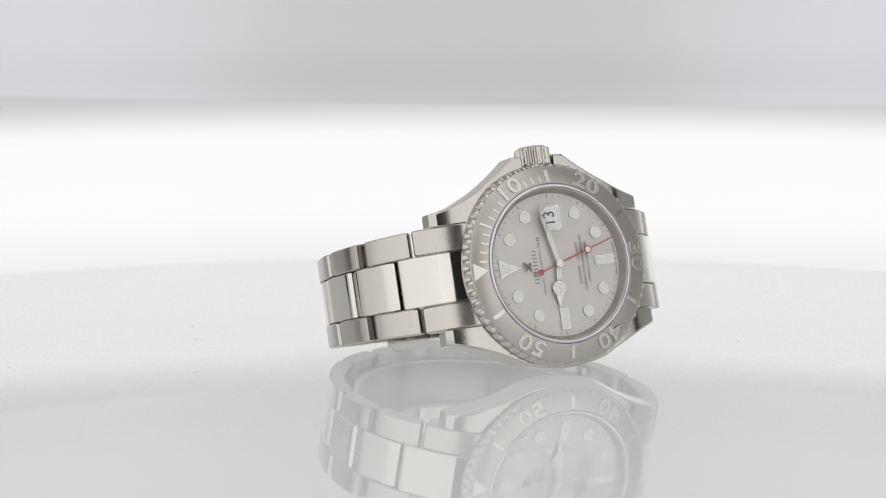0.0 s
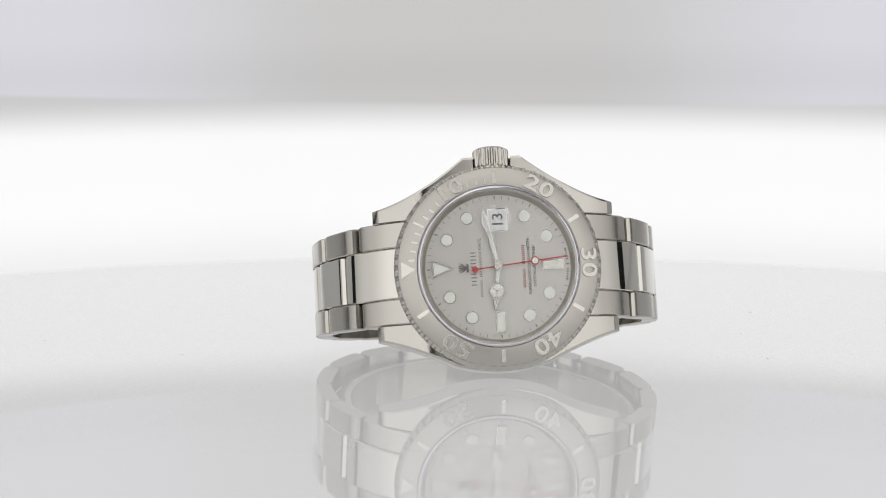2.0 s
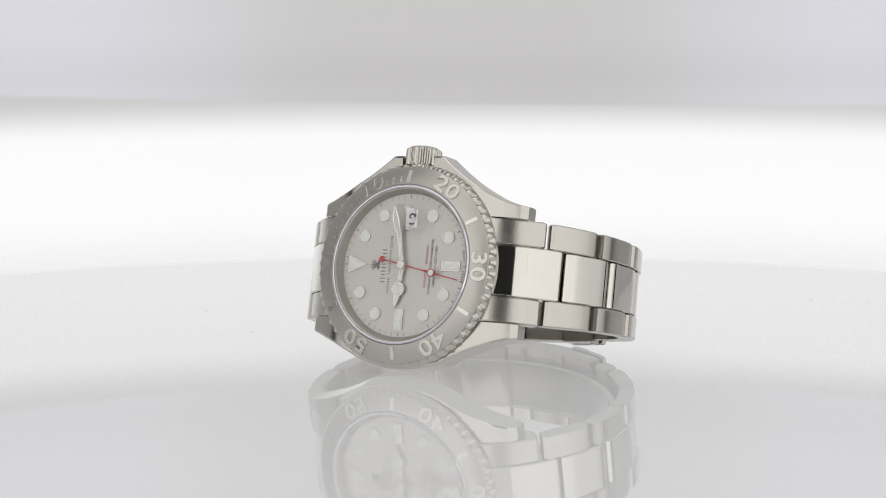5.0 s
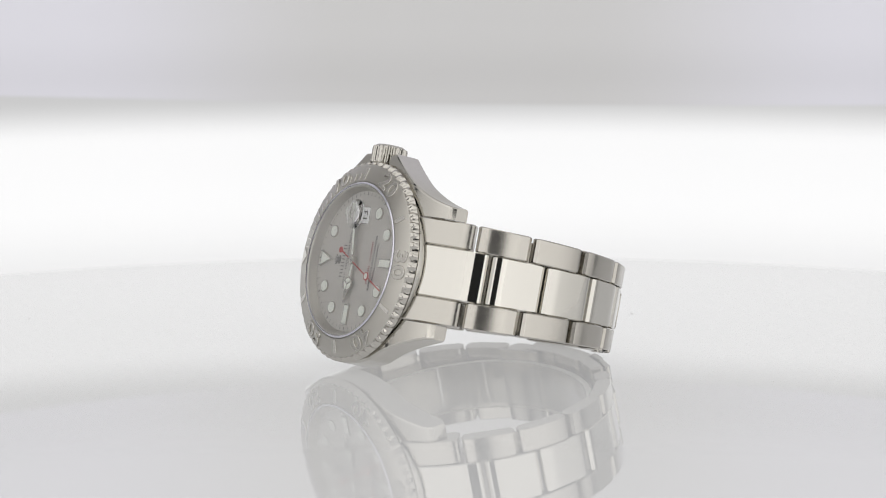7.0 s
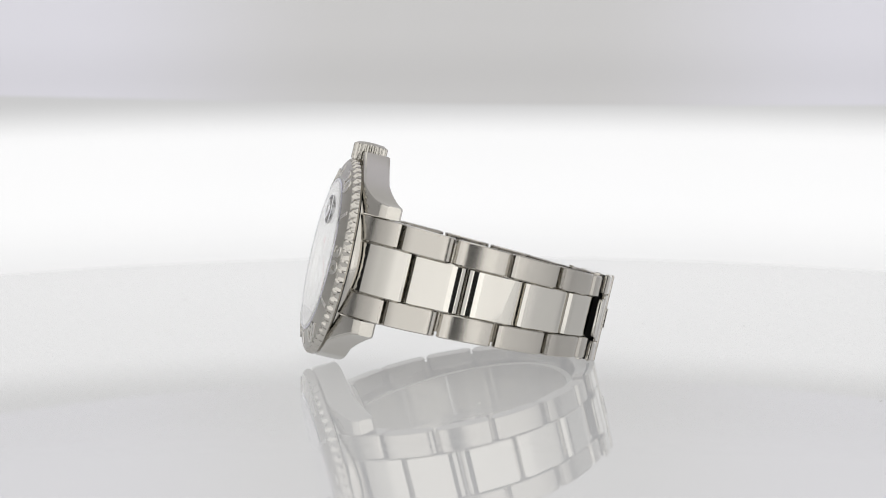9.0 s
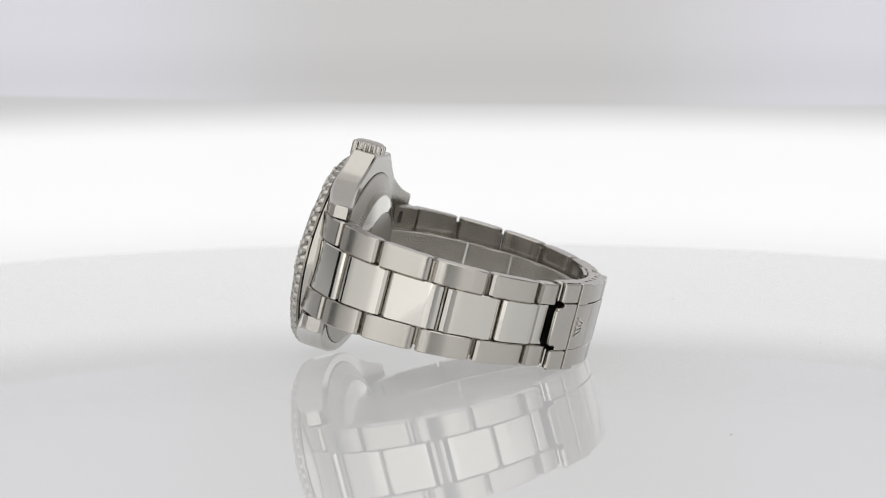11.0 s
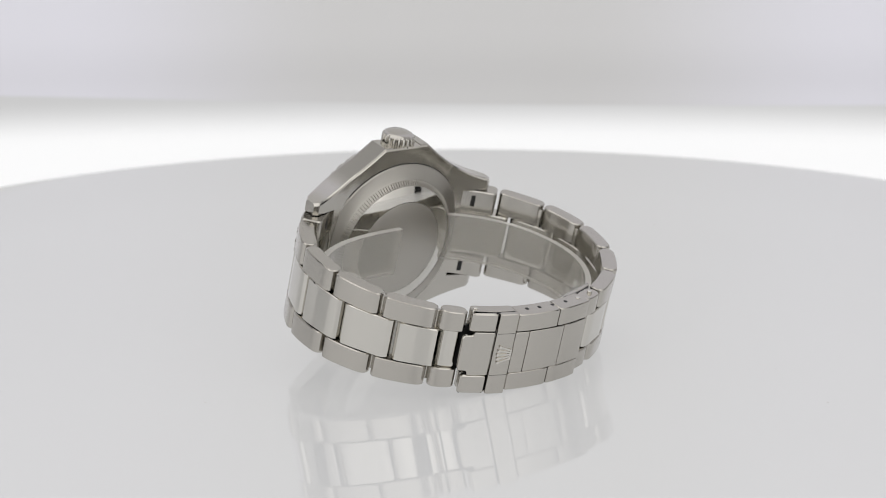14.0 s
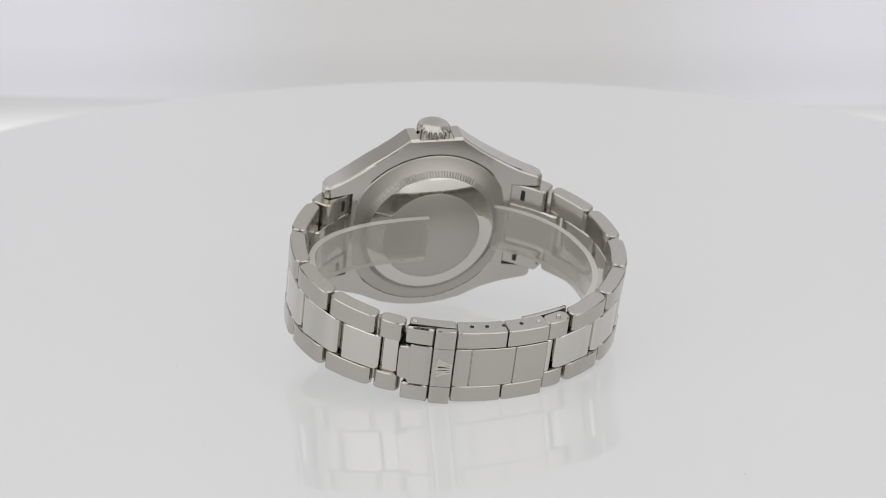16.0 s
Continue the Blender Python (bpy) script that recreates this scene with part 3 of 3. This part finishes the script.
for k in range(10):
    # tiny marks along the dial's edge, five on either side of six o'clock
    part("edge_print", prism(turned(rect(-0.14, 0.14, 13.25, 13.6), 180 + (k - 4.5) * 2.1 + (3.2 if k > 4 else -3.2)), 0.0, 0.03), M_GREY_INK, dial, smooth=0)
emblem = part("dial_emblem", prism([(-0.75, 5.7), (0.75, 5.7), (0.9, 6.1), (-0.9, 6.1)], 0.0, 0.18), M_GREY_INK, dial, smooth=0)
for k in range(5):
    a = (k - 2) * 17
    part("emblem_point", prism(turned([(-0.1, 0.1), (0.1, 0.1), (0.09, 1.7), (-0.09, 1.7)], a, (0, 5.9)), 0.0, 0.16), M_GREY_INK, emblem, smooth=0)

# hour, minute and second pointers
hour_clock, minute_clock = 276.6, 78.0
hub = part("hand_hub", lathe([(0.01, -1.5), (0.75, -1.5), (0.85, -1.35), (0.85, -0.3)], 32), M_RAISED, watch)


def hand_part(name, pts, clock, low, high, material, parent, bevel=0.04):
    return part(name, prism(turned(pts, clock), low, high, bevel), material, parent, smooth=0)


hour_hand = hand_part("hour_hand", [(-0.45, -0.6), (0.45, -0.6), (0.5, 3.2), (-0.5, 3.2)], hour_clock, 0.55, 0.75, M_RAISED, watch)
c = turned([(0, 4.75)], hour_clock)[0]
part("hand_ring", prism(round_points(1.42, 32, c), 0.55, 0.74), M_RAISED, hour_hand)
part("lume", prism(round_points(1.12, 32, c), 0.7, 0.78), M_LUME, hour_hand)
for a in (0, 120, 240):
    part("spoke", prism(turned(rect(-0.13, 0.13, 0, 1.2), hour_clock + a, c), 0.7, 0.84), M_RAISED, hour_hand, smooth=0)
hand_part("hand_tip", [(-0.75, 6.1), (0.75, 6.1), (0, 8.7)], hour_clock, 0.55, 0.74, M_RAISED, hour_hand)
hand_part("lume", [(-0.28, 0.8), (0.28, 0.8), (0.3, 3.1), (-0.3, 3.1)], hour_clock, 0.7, 0.78, M_LUME, hour_hand)
minute_hand = hand_part("minute_hand", [(-0.4, -0.6), (0.4, -0.6), (0.62, 9.2), (0, 12.0), (-0.62, 9.2)], minute_clock, 0.85, 1.02, M_RAISED, watch)
hand_part("lume", [(-0.25, 1.2), (0.25, 1.2), (0.4, 9.1), (0, 11.0), (-0.4, 9.1)], minute_clock, 0.98, 1.06, M_LUME, minute_hand)

second_hand = empty("second_hand")
second_hand.parent = watch
second_hand["label"] = "thin red second hand with a white ring"
part("needle", prism(rect(-0.12, 0.12, -4.6, 13.3), 1.2, 1.3), M_RED, second_hand, smooth=0)
part("counterweight", prism(round_points(0.62, 24, (0, -4.6)), 1.18, 1.32), M_RED, second_hand)
part("hand_ring", prism(round_points(0.82, 28, (0, 7.1)), 1.16, 1.33), M_RED, second_hand)
part("lume", prism(round_points(0.6, 28, (0, 7.1)), 1.2, 1.36), M_LUME, second_hand)

# winding crown


def crown_mesh():
    rings = []
    for z, r, t in ((19.3, 2.9, 0), (19.85, 3.0, 0.0), (19.95, 3.35, 0.3), (20.25, 3.5, 0.5), (22.9, 3.5, 0.5), (23.25, 3.35, 0.25), (23.35, 3.05, 0), (23.65, 2.6, 0), (23.82, 1.2, 0), (23.85, 0.05, 0)):
        ring = []
        for k in range(200):
            a = 2 * math.pi * k / 200
            q = r - t * (0.5 - 0.5 * math.cos(20 * a))
            ring.append((q * math.cos(a), 3.1 + q * math.sin(a), z))
        rings.append(ring)
    return mm(loft(rings))


crown = part("winding_crown", crown_mesh(), M_SATIN, watch, "fluted steel winding crown", smooth=0.9)
part("crown_tube", mm(loft([[(2.6 * math.cos(a), 3.1 + 2.6 * math.sin(a), z) for a in np.linspace(0, 2 * math.pi, 40, endpoint=False)] for z in (18.5, 20.1)])), M_BLACK, crown)

# clasp: a cover pressed to look like links, a flip lock, and the hinge block with its finger lip
clasp = part("clasp_cover", link_mesh(-10.2, 8.6, -0.55, 0.55, -0.55, 0.6, 0.4, 0.12, 0.0), M_BRUSH, watch, "brushed steel folding clasp cover")
for zl, zh in (((4.56,), (8.35,)), ((-8.35,), (-4.56,))):
    part("clasp_side", link_mesh(-10.2, -1.55, zl, zh, -0.75, 3.2, 0.45, 0.18, 0.0), M_BRUSH, clasp)
    part("clasp_side", link_mesh(-1.4, 8.6, zl, zh, -0.75, 3.2, 0.45, 0.18, 0.0), M_BRUSH, clasp)
for s0, s1 in ((-10.2, -3.5), (-3.4, 5.3), (5.4, 8.6)):
    part("clasp_panel", link_mesh(s0, s1, (-4.46,), (4.46,), -0.82, 0.4, 0.3, 0.12, 0.0), M_BRUSH, clasp)
lock = part("clasp_lock", link_mesh(8.8, 12.8, (-8.75,), (8.75,), -1.1, 0.1, 0.3, 0.15, 0.0), M_BRUSH, watch, "flip lock of the clasp with an embossed emblem")
for z0 in (4.5, -4.6):
    part("lock_crease", link_mesh(8.9, 12.7, (z0,), (z0 + 0.1,), -1.12, -0.6, 0.04, 0.02, 0.0), M_BLACK, lock)
block_part = part("clasp_block", link_mesh(13.0, 17.3, (-4.66,), (4.66,), -0.88, -0.1, 0.3, 0.1, 0.0), M_SATIN, watch, "hinge block of the clasp with a finger lip")
lip_edge = [(16.5, 4.45), (17.25, 4.45), (17.4, 4.1), (17.6, 3.92), (18.7, 3.85), (19.05, 3.72), (19.28, 3.45), (19.4, 3.0)]
lip_edge += [(a, -b) for a, b in lip_edge[::-1]]
lip_rings = [[(*oval(17.6 + (a - 17.6) * k, d), b * k + 0.45) for a, b in lip_edge] for d, k in ((-0.1, 1.0), (-0.62, 1.0), (-0.82, 0.95))]
part("finger_lip", mm(loft(lip_rings)), M_SATIN, block_part)
for sign in (1, -1):
    def across(a, b):
        return ((a,), (b,)) if sign > 0 else ((-b,), (-a,))
    part("block_cheek", link_mesh(13.0, 18.4, *across(4.74, 8.75), -0.88, 0.3, 0.55, 0.3, 0.0), M_SATIN, block_part)
    # black strip put in for the shade between shell and arm
    part("block_crevice_shade", link_mesh(9.0, 17.9, *across(4.9, 8.55), 0.0, 0.7, 0.1, 0.05, 0.0), M_BLACK, block_part)
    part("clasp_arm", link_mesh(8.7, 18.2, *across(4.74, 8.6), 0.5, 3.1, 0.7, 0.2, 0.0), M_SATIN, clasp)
# black solids put in for the shade under the finger lip
part("block_hollow_shade", link_mesh(15.1, 19.6, (-4.7,), (4.7,), 1.9, 2.9, 0.2, 0.1, 0.0), M_BLACK, block_part)
part("block_hollow_shade", link_mesh(14.9, 15.5, (-4.7,), (4.7,), -0.1, 2.9, 0.2, 0.1, 0.0), M_BLACK, block_part)
part("clasp_end_link", link_mesh(19.5, 23.2, (-4.1,), (4.1,), 0.8, 3.0, 0.7, 0.2, 0.0), M_POLISH, clasp)
part("clasp_blade", link_mesh(-17.6, -6.0, (-8.0,), (8.05,), 3.4, 4.2, 0.38, 0.12, 0.0), M_SATIN, clasp)
# black strip put in for the shade between blade and links
part("blade_crevice_shade", link_mesh(-16.6, -9.6, (-7.8,), (7.9,), 3.1, 3.5, 0.1, 0.05, 0.0), M_BLACK, clasp)
part("link_pin", link_mesh(22.9, 24.4, -0.9, 0.9, 1.7, 2.8, 0.5, 0.1), M_SATIN, bracelet)
# black plugs put in for the shade inside the holes
for k in range(4):
    x, y = oval((5.6, 2.5, -1.0, -4.8)[k], 1.5)
    part("adjust_hole", mm(loft([[(x + 0.43 * math.cos(a), y + 0.43 * math.sin(a), z) for a in np.linspace(0, 2 * math.pi, 16, endpoint=False)] for z in (8.5, 8.86)])), M_BLACK, clasp)
for s, d, up in ((-8.6, 1.3, 1), (-13.6, 1.6, 1), (17.2, 1.7, 1), (17.2, 1.7, -1)):
    x, y = oval(s, d)
    heads = ((7.6, 0.55), (9.15, 0.55), (9.25, 0.4)) if s > 0 and up > 0 else ((7.6, 0.5), (8.9, 0.5), (8.96, 0.4)) if up > 0 else ((-7.6, 0.6), (-8.35, 0.6), (-8.5, 0.4))
    part("pin_head", mm(loft([[(x + r * math.cos(a), y + r * math.sin(a), z) for a in np.linspace(0, 2 * math.pi, 20, endpoint=False)] for z, r in heads])), M_POLISH, clasp)


def on_lock(pts, d0=-1.0, d1=-1.32):
    """A raised flat shape on the lock; points are (s, z)."""
    return mm(loft([[(*oval(s, d), z + 0.5) for s, z in pts] for d in (d0, d1)]))


# embossed emblem: a base bar, five fanned prongs, a bead on each
part("emblem_base", on_lock([(9.05, -1.1), (9.05, 1.1), (9.4, 1.25), (9.4, -1.25)]), M_POLISH, lock, smooth=0)
for k in range(5):
    z0, z1, tip = (k - 2) * 0.45, (k - 2) * 0.85, 11.75 - 0.14 * abs(k - 2)
    part("emblem_point", on_lock([(9.35, z0 - 0.2), (9.35, z0 + 0.2), (tip, z1 + 0.12), (tip, z1 - 0.12)]), M_POLISH, lock, smooth=0)
    part("emblem_bead", on_lock([(tip + 0.15 + 0.3 * math.cos(a), z1 + 0.3 * math.sin(a)) for a in np.linspace(0, 2 * math.pi, 12, endpoint=False)], -1.0, -1.4), M_POLISH, lock, smooth=0)

# ---- clear display ring inside the bracelet ----


def ring_mesh(edges):
    line = []
    for s in np.linspace(-84, 58, 92):
        line.append(oval(float(s), 4.7 + 2.3 * min(1.0, max(0.0, (-20 - s) / 35))))
    x0, y0 = line[-1]
    for k in range(1, 16):
        u = k / 15
        # the free end bends inwards towards the case back
        bx, by = 24.0, 10.6
        p = ((1 - u) ** 2 * x0 + 2 * u * (1 - u) * bx + u * u * 1.2, (1 - u) ** 2 * y0 + 2 * u * (1 - u) * by + u * u * 10.6)
        line.append(p)
    line = np.array(line)
    tan = np.gradient(line, axis=0)
    tan /= np.linalg.norm(tan, axis=1)[:, None]
    nrm = np.stack([-tan[:, 1], tan[:, 0]], 1)
    rings = []
    for p, n in zip(line, nrm):
        a, b = p + 0.6 * n, p - 0.6 * n
        rings.append([(a[0], a[1], -5.2), (b[0], b[1], -5.2), (b[0], b[1], 5.2), (a[0], a[1], 5.2)])
    bm = mm(loft(rings))
    bm.normal_update()
    drop = [f for f in bm.faces if (abs(f.normal.z) > 0.7) != edges]
    bmesh.ops.delete(bm, geom=drop, context="FACES")
    return bm


holder = part("display_ring", ring_mesh(False), M_PLASTIC, None, smooth=0.7)
ring_edge = part("ring_edge", ring_mesh(True), M_PLASTIC_EDGE, holder, "edges painted pale for the light they catch", smooth=0.7)
ring_edge.visible_shadow = False
tagged(holder, "clear plastic display ring holding the bracelet open from inside", "display ring")
holder.visible_shadow = False

# ---- dust on the plate ----


def dust_mesh(n=12):
    rnd = random.Random(7)
    bm = bmesh.new()
    for _ in range(n):
        a, r = rnd.uniform(0, 2 * math.pi), 0.150 * math.sqrt(rnd.uniform(0.12, 1.0))
        size = rnd.uniform(0.00008, 0.00022)
        m = Matrix.Translation((r * math.cos(a), r * math.sin(a), size * 0.3)) @ Matrix.Rotation(rnd.uniform(0, 6), 4, "Z") @ Matrix.Diagonal((size * rnd.uniform(1, 3), size, size * 0.35, 1))
        bmesh.ops.create_icosphere(bm, subdivisions=1, radius=1.0, matrix=m)
    return bm


dust = tagged(part("dust", dust_mesh(), mat("dust_grey", (0.5, 0.49, 0.48), 0.9), None), "a few tiny grey dust specks on the turntable", "dust", kind="stuff")

# ---- movement ----


def motions():
    times = [k * 0.5 for k in range(33)]
    walk(turntable, [(t, table_pose(t)) for t in times])
    walk(dust, [(t, table_pose(t)) for t in times])
    walk(watch, [(t, table_pose(t) @ WATCH_SET) for t in times])
    walk(holder, [(t, table_pose(t) @ WATCH_SET) for t in times])
    # one turn a minute about the dial's centre
    walk(second_hand, [(t, DIAL @ pose(0, 0, 0, 0, 0, -(162.0 + 6.0 * t)) @ DIAL.inverted()) for t in times])


motions()
